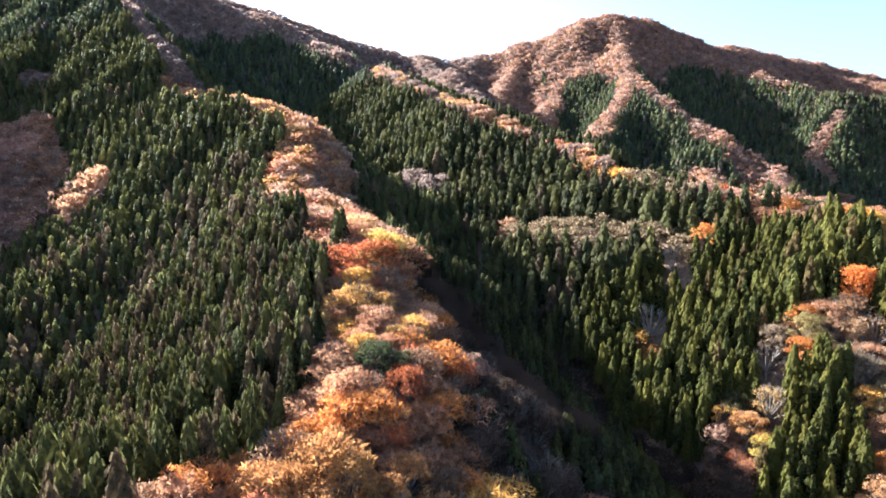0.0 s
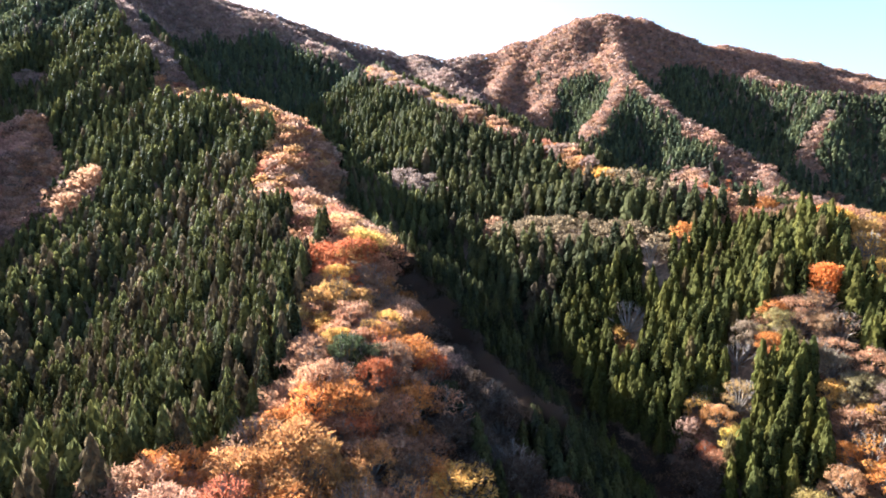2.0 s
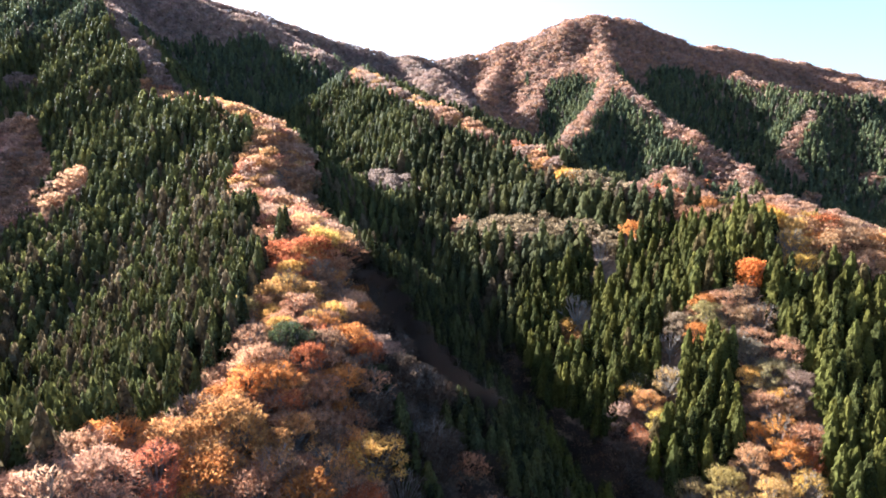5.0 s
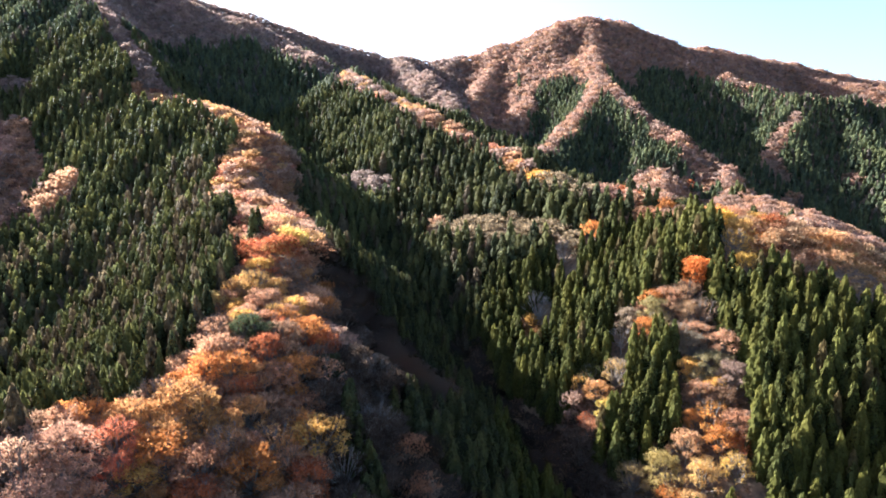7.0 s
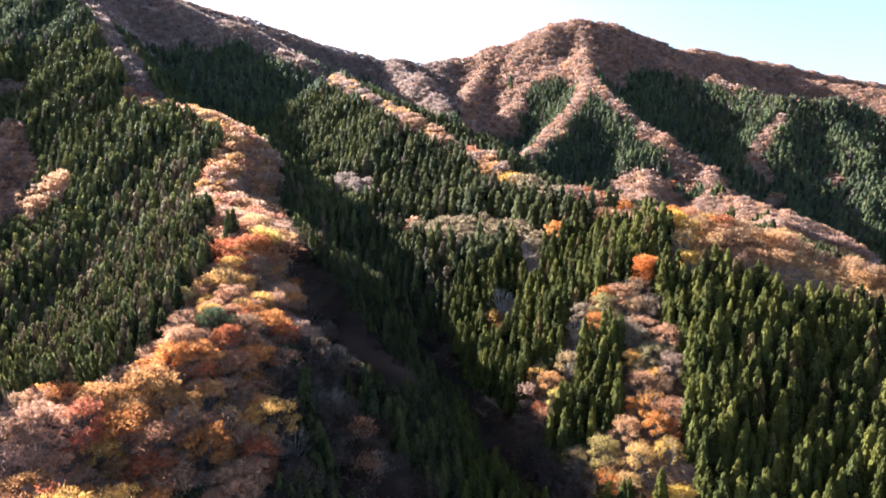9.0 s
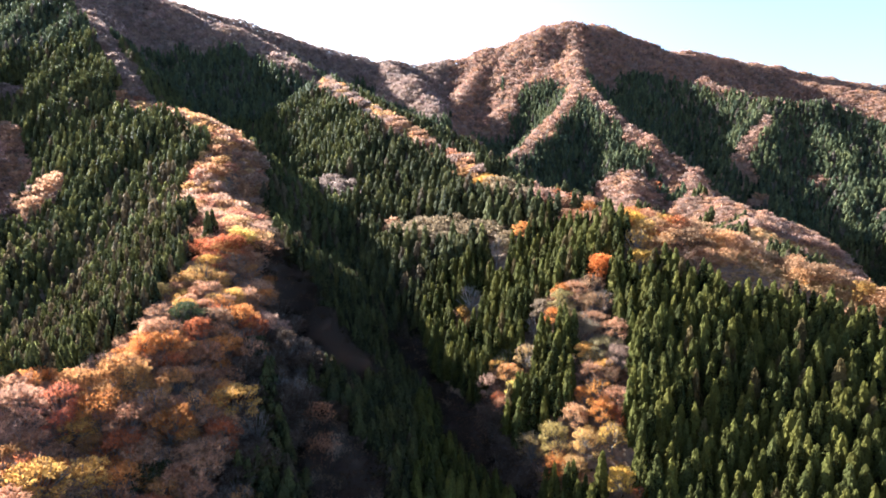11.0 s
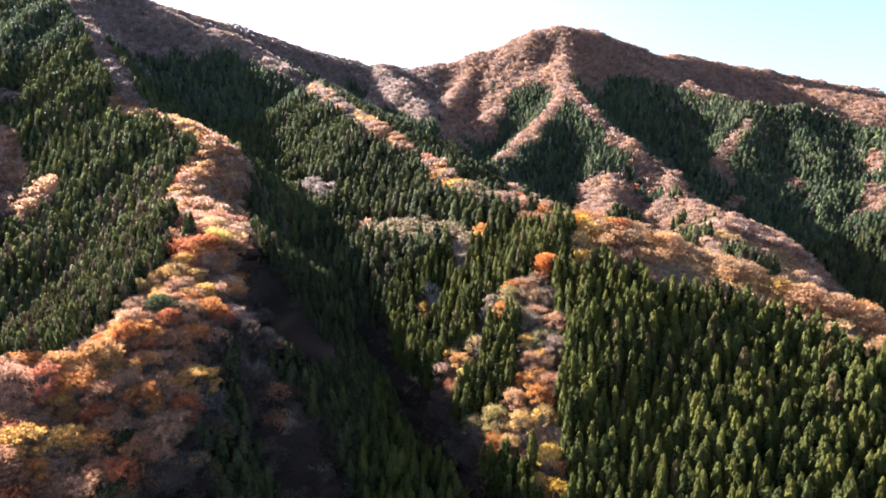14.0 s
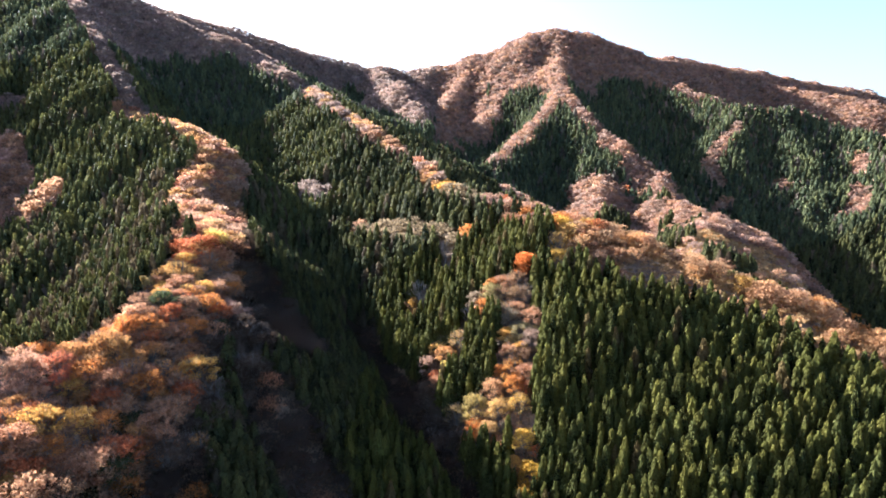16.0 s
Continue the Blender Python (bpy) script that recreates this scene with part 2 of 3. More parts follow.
# patches: x, y, half-length, half-width, turn
NEAR_PATCHES = [
    (38, 98, 40, 13, -36), (14, 125, 16, 12, 0), (73, 273, 52, 11, -43), (109, 240, 7, 6, 0), (128, 179, 17, 9, -30), (134, 156, 8, 11, 0),
    (129, 142, 9, 7, 0), (121, 132, 16, 10, -20), (131, 114, 6, 12, 0), (97, 170, 10, 9, 0), (78, 214, 5, 7, 0)]
FAR_PATCHES = [
    (-14, 386, 36, 9, -48), (-240, 374, 22, 18, 0), (-300, 420, 16, 25, 20), (-384, 542, 18, 13, 0), (-345, 470, 14, 12, 0), (560, 822, 52, 11, 40),
    (517, 755, 32, 12, 95), (504, 700, 14, 13, 0), (703, 714, 24, 12, 55), (660, 652, 34, 12, 58), (598, 729, 13, 10, 90), (640, 640, 16, 10, 0),
    (305, 652, 52, 34, 20)]
PATCHES = NEAR_PATCHES + FAR_PATCHES
# leafless trees: x, y, height, width
BARE = [(84, 219, 18, 19), (99, 237, 16, 13), (112, 184, 13, 15)]
# young cedars standing among the brush: x, y, reach
CLUMPS = [(352, 530, 10), (358, 625, 13), (345, 684, 11), (328, 470, 14), (300, 430, 32), (285, 500, 30), (300, 560, 22), (318, 325, 15), (290, 228, 22), (225, 262, 8), (366, 496, 9), (372, 590, 9), (-38, 191, 4)]


def spread(X, Y, seed):
    """Soft patchy value of about -1 to 1."""
    r = random.Random(seed)
    return sum(np.sin(X * r.uniform(-0.09, 0.09) + Y * r.uniform(-0.09, 0.09) + r.uniform(0, 6.28)) for _ in range(6)) / 3.0


def broadleaved(X, Y, Z):
    out = np.zeros(X.shape, bool)
    wob = spread(X, Y, 5)
    for key, y0, y1, wl, wr in BANDS:
        d, side, _ = along(X, Y, RIDGES[key][4])
        out |= (Y > y0) & (Y <= y1) & (d < np.where(side > 0, wl, wr) * (1 + 0.3 * wob))
    for x, y, a, b, turn in PATCHES:
        c, s = math.cos(radians(turn)), math.sin(radians(turn))
        u, v = (X - x) * c + (Y - y) * s, -(X - x) * s + (Y - y) * c
        out |= (u / a) ** 2 + (v / b) ** 2 < 1 + 0.4 * wob
    up_left = along(X, Y, RIDGES["a"][4])[1] > 0
    high = np.where(X < -60, np.where(up_left, 385, 285), np.where(X < 85, 215, np.where(X < 190, np.where(Y > 740, 165, 215), np.where(X < 420, 282, 300)))) + 16 * wob
    back = (Y > 860) & (X > 640) & (along(X, Y, RIDGES["f2"][4])[1] < 0)
    out |= back
    out |= Z > high
    out |= (X < -270) & (Y < 470) & (X < 100 - 0.9 * Y)
    out |= (along(X, Y, STREAMS[0][1])[0] < 9 + 4 * wob) & (Y < 222)
    d, side, _ = along(X, Y, RIDGES["a"][4])
    out &= ~((side < 0) & (d > 26) & (Y > 95) & (X < 70) & (Y < 260) & (spread(X, Y, 4) < -0.4))
    d, side, _ = along(X, Y, RIDGES["c"][4])
    out |= (side < 0) & (Y < 640) & (X > 165) & (X < 480)
    for x, y, reach in CLUMPS:
        out &= np.hypot(X - x, Y - y) > reach * (1 + 0.25 * wob)
    return out


def grid(spacing, x0, x1, y0, y1, jitter, rng):
    """Planting places: a jittered lattice that runs askew across the slopes."""
    c, s = math.cos(0.47), math.sin(0.47)
    us = np.arange(x0 * c + y0 * s, x1 * c + y1 * s, spacing)
    vs = np.arange(-x1 * s + y0 * c, -x0 * s + y1 * c, spacing * 0.87)
    U, V = np.meshgrid(us, vs, indexing="ij")
    U = U + (np.arange(len(vs)) % 2) * spacing / 2
    X, Y = U * c - V * s, U * s + V * c
    inside = (X > max(x0, -640)) & (X < min(x1, 1480)) & (Y > y0) & (Y < y1) & (X > -0.84 * Y - 40) & (X < 0.84 * (Y + 98) + 130)
    X, Y = X[inside], Y[inside]
    X, Y = (q + rng.uniform(-jitter, jitter, q.shape) * spacing for q in (X, Y))
    d, side, _ = along(X, Y, RIDGES["sky"][4])
    keep = (side < 0) | (d < 28)
    return X[keep], Y[keep]


# ---- shapes of trees ----


def cedar_crown(rng, sprays, sides, rings):
    """A narrow cone with a rounded tip: a core hung with drooping, folded branch sprays; 1 unit high."""
    V, F = [], []
    base = 0.14

    def radius(h):
        q = (h - base) / (1 - base)
        return 0.148 * min(1.0, (1 - q) ** 0.6 * 1.12) * min(1, 0.6 + 3 * q)
    for i in range(rings):
        h = base + (1 - base) * (i / rings) ** 0.9 * 0.97
        for j in range(sides):
            out = (i + j) % 2
            a = 6.283 * (j + rng.uniform(-0.3, 0.3)) / sides
            r = radius(h) * (rng.uniform(0.85, 1.0) if out else rng.uniform(0.7, 0.85))
            V.append((r * math.cos(a), r * math.sin(a), h + rng.uniform(-0.02, 0.02)))
    V.append((0, 0, 1.0))
    for i in range(rings - 1):
        for j in range(sides):
            a, b = i * sides + j, i * sides + (j + 1) % sides
            c, d = a + sides, b + sides
            F += [(a, b, c), (b, d, c)] if (i + j) % 2 else [(a, b, d), (a, d, c)]
    F += [((rings - 1) * sides + j, (rings - 1) * sides + (j + 1) % sides, len(V) - 1) for j in range(sides)]
    big = 3.2 / math.sqrt(max(sprays, 1))
    for i in range(sprays):
        h = base + 0.01 + (0.95 - base) * ((i + 0.5) / sprays) ** 0.95
        a = i * 2.39996 + rng.uniform(-0.5, 0.5)
        r = radius(h)
        out, up = Vector((math.cos(a), math.sin(a), 0)), Vector((0, 0, 1))
        side = Vector((-out.y, out.x, 0))
        w = big * rng.uniform(0.75, 1.25) * (0.025 + 0.6 * r)
        tall = w * rng.uniform(1.0, 1.6) + 0.015
        c = out * r * rng.uniform(0.8, 1.05) + up * h
        n = len(V)
        tilt = rng.uniform(-0.5, 0.5) * w
        V += [tuple(c - out * r * 0.3 + up * tall), tuple(c - side * w - out * w * 0.45 + up * tilt), tuple(c + out * w * 0.45 - up * tall * 0.75), tuple(c + side * w - out * w * 0.45 - up * tilt), tuple(c + out * w * 0.3 + up * tall * 0.15)]
        F += [(n + 4, n, n + 1), (n + 4, n + 1, n + 2), (n + 4, n + 2, n + 3), (n + 4, n + 3, n)]
    return np.array(V), np.array(F)


def tube(V, F, p, q, r0, r1, sides=5):
    d = (q - p).normalized()
    a = d.orthogonal().normalized()
    b = d.cross(a)
    n = len(V)
    for c, r in ((p, r0), (q, r1)):
        V += [tuple(c + (a * math.cos(6.283 * i / sides) + b * math.sin(6.283 * i / sides)) * r) for i in range(sides)]
    for i in range(sides):
        j = (i + 1) % sides
        F += [(n + i, n + j, n + sides + i), (n + j, n + sides + j, n + sides + i)]


def broad_tree(rng, lobes, sprays, size, bare=0.0):
    """A spreading crown, 1 unit high: trunk, a limb to each leafy lobe of a domed crown, and twigs; bare: the share of lobes without leaves."""
    V, F, LV, LF = [], [], [], []
    fork = Vector((rng.uniform(-0.03, 0.03), rng.uniform(-0.03, 0.03), rng.uniform(0.2, 0.28)))
    tube(V, F, Vector((0, 0, -0.06)), fork, 0.026, 0.018, 6)
    for i in range(lobes):
        q = (i + 0.5) / lobes
        a = i * 2.39996 + rng.uniform(-0.35, 0.35)
        reach = 0.37 * math.sqrt(q) * rng.uniform(0.85, 1.12)
        c = Vector((math.cos(a) * reach, math.sin(a) * reach, 0.84 - 0.46 * q * q + rng.uniform(-0.07, 0.05)))
        mid = fork.lerp(c, 0.5) + Vector((0, 0, -0.03))
        tube(V, F, fork, mid, 0.012, 0.008, 4)
        tube(V, F, mid, c, 0.008, 0.003, 3)
        out = (c - Vector((0, 0, 0.35))).normalized()
        naked = rng.random() < bare
        for _ in range(8 if naked else 4):
            tip = c + (out + Vector((rng.gauss(0, 0.55), rng.gauss(0, 0.55), rng.gauss(0.25, 0.4)))).normalized() * rng.uniform(0.08, 0.15)
            tube(V, F, mid.lerp(c, rng.uniform(0.5, 1)), tip, 0.0042, 0.0018, 3)
        puffs(rng, LV, LF, c, rng.uniform(0.105, 0.155), sprays // 5 if naked else sprays, size, 0.33, corners=3)
    return np.array(V), np.array(F), np.array(LV), np.array(LF)


def puffs(rng, LV, LF, c, r, sprays, size, slim=0.6, ruffle=0.3, corners=4):
    """A lobe of the crown: leaf sprays laid roughly over an uneven, flattened ball."""
    for _ in range(sprays):
        d = Vector((rng.gauss(0, 1), rng.gauss(0, 1), rng.gauss(0.35, 0.8))).normalized()
        p = c + Vector((d.x, d.y, d.z * 0.7)) * r * rng.uniform(0.65, 1.1)
        n = (d + Vector((rng.gauss(0, ruffle), rng.gauss(0, ruffle), rng.gauss(0.2, ruffle)))).normalized()
        u = n.cross(Vector((rng.gauss(0, 1), rng.gauss(0, 1), rng.gauss(0, 1)))).normalized()
        v = n.cross(u)
        s = size * rng.uniform(0.6, 1.4)
        k = len(LV)
        if corners == 3:
            # a leafy twig that points outwards and up
            u = (d * 0.6 + u * 0.9 + Vector((0, 0, 0.3))).normalized()
            v = u.cross(n + d * 0.4).normalized()
            LV += [tuple(p - u * s * 1.1 - v * s * slim), tuple(p + u * s * 1.3), tuple(p - u * s * 0.5 + v * s * slim)]
            LF += [(k, k + 1, k + 2)]
        else:
            LV += [tuple(p - u * s), tuple(p - v * s * slim - n * s * 0.2), tuple(p + u * s), tuple(p + v * s * slim - n * s * 0.2)]
            LF += [(k, k + 1, k + 2), (k, k + 2, k + 3)]


def cloud_crown(rng, lobes, sprays, size, corners=4):
    """A crown seen from afar: an uneven dome of lobes with gaps; 1 unit high."""
    V, F = [], []
    for i in range(lobes):
        q = (i + 0.5) / lobes
        a = i * 2.39996 + rng.uniform(-0.4, 0.4)
        reach = 0.36 * math.sqrt(q) * rng.uniform(0.8, 1.15)
        c = Vector((math.cos(a) * reach, math.sin(a) * reach, 0.82 - 0.46 * q * q + rng.uniform(-0.07, 0.06)))
        puffs(rng, V, F, c, rng.uniform(0.13, 0.2), sprays, size, corners=corners)
    return np.array(V), np.array(F)


def scatter(name, shapes, X, Y, Z, tall, wide, tints, mat, rng, smooth):
    """One mesh of many trees of the given shapes."""
    Vs, Fs, Ts, n = [], [], [], 0
    pick = rng.integers(0, len(shapes), len(X))
    turn = rng.uniform(0, 6.283, len(X))
    for k, (V, F) in enumerate(shapes):
        w = np.where(pick == k)[0]
        if not len(w):
            continue
        c, s = np.cos(turn[w])[:, None], np.sin(turn[w])[:, None]
        vx, vy, vz = V[:, 0][None], V[:, 1][None], V[:, 2][None]
        P = np.stack([X[w, None] + wide[w, None] * (vx * c - vy * s), Y[w, None] + wide[w, None] * (vx * s + vy * c), Z[w, None] + tall[w, None] * vz], -1)
        Vs.append(P.reshape(-1, 3))
        Fs.append((F[None] + (np.arange(len(w)) * len(V))[:, None, None]).reshape(-1, 3) + n)
        Ts.append(np.repeat(tints[w], len(V), axis=0))
        n += len(w) * len(V)
    T = np.concatenate(Ts)
    return build(name, np.concatenate(Vs), np.concatenate(Fs), mat, np.concatenate([T, np.ones((len(T), 1))], 1), smooth)


rng = np.random.default_rng(7)
prng = random.Random(11)
CEDAR = np.array([(0.044, 0.050, 0.014), (0.053, 0.060, 0.016), (0.039, 0.047, 0.015), (0.065, 0.069, 0.017), (0.066, 0.055, 0.024)])
AUTUMN = np.array([(0.58, 0.26, 0.08), (0.62, 0.39, 0.11), (0.50, 0.18, 0.08), (0.44, 0.24, 0.14), (0.50, 0.30, 0.18), (0.34, 0.22, 0.14), (0.55, 0.30, 0.12), (0.06, 0.07, 0.03)])
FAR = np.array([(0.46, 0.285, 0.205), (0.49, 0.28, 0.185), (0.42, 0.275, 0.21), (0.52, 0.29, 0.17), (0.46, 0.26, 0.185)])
LEAFLESS = np.array([(0.41, 0.28, 0.225), (0.37, 0.27, 0.22), (0.43, 0.29, 0.215), (0.38, 0.25, 0.205)])
CREST = np.array([(0.56, 0.29, 0.15), (0.60, 0.35, 0.15), (0.52, 0.23, 0.14), (0.55, 0.34, 0.23), (0.50, 0.29, 0.19), (0.58, 0.30, 0.12)])
# trees that stand out by their colour: x, y, reach, tint
HEAD_TREES = [
    (140, 184, 6, (0.62, 0.2, 0.05)), (158, 190, 7, (0.64, 0.37, 0.09)), (156, 181, 5, (0.66, 0.4, 0.09)), (163, 211, 5, (0.7, 0.4, 0.07)), (164, 200, 6, (0.62, 0.36, 0.11)), (168, 187, 6, (0.54, 0.31, 0.15)), (177, 180, 6, (0.5, 0.28, 0.16))]
CREST_TREES = [
    (-17, 185, 5, (0.66, 0.43, 0.11)), (-24, 152, 8, (0.6, 0.35, 0.11)), (-34, 142, 5, (0.66, 0.45, 0.16)), (-31, 174, 7, (0.52, 0.17, 0.07)), (-28, 76, 6, (0.5, 0.16, 0.08)), (-16, 88, 9, (0.56, 0.29, 0.1)),
    (-40, 66, 9, (0.52, 0.3, 0.18)), (-52, 54, 9, (0.56, 0.33, 0.09)), (-15, 119, 5, (0.055, 0.065, 0.028)), (6, 138, 7, (0.46, 0.28, 0.19)), (-88, 290, 8, (0.6, 0.34, 0.12)), (-90, 312, 7, (0.54, 0.23, 0.12)),
    (-70, 262, 7, (0.55, 0.29, 0.17))]
LOWER_GULLY_TREES = [
    (78, 209, 4, (0.64, 0.4, 0.16)), (131, 118, 5, (0.64, 0.4, 0.08)), (132, 108, 6, (0.66, 0.38, 0.06)), (129, 142, 7, (0.6, 0.27, 0.07)), (122, 131, 6, (0.53, 0.32, 0.11)), (112, 139, 6, (0.44, 0.32, 0.11)),
    (117, 127, 5, (0.5, 0.3, 0.12)), (120, 140, 4, (0.5, 0.27, 0.13)), (104, 142, 5, (0.43, 0.29, 0.12)), (131, 129, 6, (0.58, 0.35, 0.09))]
UPPER_GULLY_TREES = [
    (134, 157, 6, (0.34, 0.27, 0.13)), (101, 163, 4, (0.55, 0.4, 0.1)), (139, 150, 5, (0.29, 0.19, 0.14)), (131, 164, 5, (0.27, 0.21, 0.14)), (123, 181, 5, (0.38, 0.3, 0.12)), (134, 175, 6, (0.42, 0.26, 0.14)),
    (128, 169, 5, (0.38, 0.26, 0.13)), (116, 186, 5, (0.32, 0.23, 0.15)), (99, 170, 5, (0.54, 0.27, 0.1)), (106, 171, 4, (0.48, 0.3, 0.12)), (91, 173, 5, (0.44, 0.27, 0.19))]
FAR_TREES = [
    (-242, 376, 17, (0.66, 0.4, 0.22)), (509, 450, 12, (0.66, 0.28, 0.05)), (74, 274, 52, (0.29, 0.225, 0.13)), (-14, 386, 34, (0.32, 0.25, 0.2)), (-331, 441, 15, (0.58, 0.36, 0.26)), (102, 318, 10, (0.64, 0.36, 0.08)),
    (84, 375, 10, (0.62, 0.26, 0.09)), (355, 660, 8, (0.6, 0.22, 0.09)), (379, 324, 9, (0.52, 0.32, 0.2)), (407, 343, 9, (0.5, 0.36, 0.13)), (410, 520, 10, (0.6, 0.3, 0.1))]
ACCENTS = HEAD_TREES + CREST_TREES + LOWER_GULLY_TREES + UPPER_GULLY_TREES + FAR_TREES


def cedar_tints(X, Y):
    brown = np.where((X < 0) & (Y < 330), 0.22 + 0.3 * spread(X, Y, 8), 0.06)
    w = rng.random(len(X))
    base = CEDAR[rng.integers(0, 4, len(X))]
    base = np.where((w < brown)[:, None], CEDAR[4], base)
    # the older stand on the sunny spur is a deeper green; stands farther off have haze put into their tint
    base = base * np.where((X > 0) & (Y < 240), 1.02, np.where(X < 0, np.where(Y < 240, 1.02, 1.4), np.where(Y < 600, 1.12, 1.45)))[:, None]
    # the extra blue on farther slopes stands in for haze
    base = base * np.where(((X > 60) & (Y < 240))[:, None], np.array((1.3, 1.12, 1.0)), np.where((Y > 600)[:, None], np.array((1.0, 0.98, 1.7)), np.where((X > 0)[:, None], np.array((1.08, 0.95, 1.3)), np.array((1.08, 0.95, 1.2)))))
    return base * rng.uniform(0.75, 1.25, (len(X), 1))


def autumn_tints(X, Y):
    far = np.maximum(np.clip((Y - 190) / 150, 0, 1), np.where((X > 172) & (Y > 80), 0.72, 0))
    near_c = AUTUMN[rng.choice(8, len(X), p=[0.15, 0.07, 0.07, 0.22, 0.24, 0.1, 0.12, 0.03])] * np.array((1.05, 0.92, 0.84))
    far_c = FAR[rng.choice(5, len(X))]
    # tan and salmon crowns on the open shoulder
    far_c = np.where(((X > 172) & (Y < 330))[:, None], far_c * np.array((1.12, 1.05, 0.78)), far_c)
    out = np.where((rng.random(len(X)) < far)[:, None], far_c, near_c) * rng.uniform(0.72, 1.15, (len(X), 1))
    # brown woods, all but leafless, in the high bowl
    out = np.where(((Y > 480) & (X < 85))[:, None], LEAFLESS[rng.choice(4, len(X))] * rng.uniform(0.8, 1.12, (len(X), 1)), out)
    # salmon and orange trees all along the two nearer crests
    d, side, _ = along(X, Y, RIDGES["a"][4])
    rim = along(X, Y, RIDGES["c"][4])[0]
    out = np.where((((Y > 190) & (Y < 480) & (d < 50) & (X < 0)) | ((Y > 285) & (Y < 700) & (rim < 20) & (rng.random(len(X)) < 0.5)))[:, None], CREST[rng.choice(6, len(X))] * rng.uniform(0.8, 1.12, (len(X), 1)), out)
    # dull, nearly bare trees on the steep flank below the crest, darkened in tint for its shade
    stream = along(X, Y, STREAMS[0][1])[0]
    # the trees along the stream bed get the same shade put into their colour
    shade_toned = ((stream < 18) & (Y < 225)) | (side < 0) & np.where(Y < 104, X > 11, d > 20) & (Y > 20) & (Y < 260) & (X < 66) & (rng.random(len(X)) < 0.985)
    out = np.where(shade_toned[:, None], np.array((0.10, 0.066, 0.045)) * rng.uniform(0.6, 1.3, (len(X), 1)), out)
    for x, y, reach, tint in ACCENTS:
        out = np.where((np.hypot(X - x, Y - y) < reach)[:, None], np.array(tint) * np.array((1.0, 0.93, 0.95)), out)
    return out


def stand(spacing, y0, y1, leaf_spacing):
    X, Y = grid(spacing, -660, 1500, y0, y1, 0.32, rng)
    m = ~broadleaved(X, Y, height(X, Y))
    cx, cy = X[m], Y[m]
    X, Y = grid(leaf_spacing, -660, 1500, y0, y1, 0.3, rng)
    m = broadleaved(X, Y, height(X, Y))
    return cx, cy, X[m], Y[m]


# ---- forests: (nearest y, farthest y, cedar spacing, broadleaved spacing) ----
near_cedars = [cedar_crown(prng, 40, 6, 5) for _ in range(7)]
mid_cedars = [cedar_crown(prng, 15, 6, 4) for _ in range(6)]
far_cedars = [cedar_crown(prng, 6, 5, 3) for _ in range(6)]
near_broad = [broad_tree(prng, 26, 92, 0.026, bare) for bare in (0.0, 0.0, 0.1, 0.1, 0.2, 0.3, 0.55, 0.85)]
stuff_broad = [cloud_crown(prng, 16, 38, 0.036, 3) for _ in range(6)]
mid_broad = [cloud_crown(prng, 11, 14, 0.075, 3) for _ in range(6)]
far_broad = [cloud_crown(prng, 8, 6, 0.14, 3) for _ in range(6)]
STRETCHES = [("near", -15, 240, 4.15, 5.8), ("mid", 240, 640, 6.3, 7.0), ("far", 640, 1740, 7.6, 8.0)]
single_cedars, single_broad = [], []
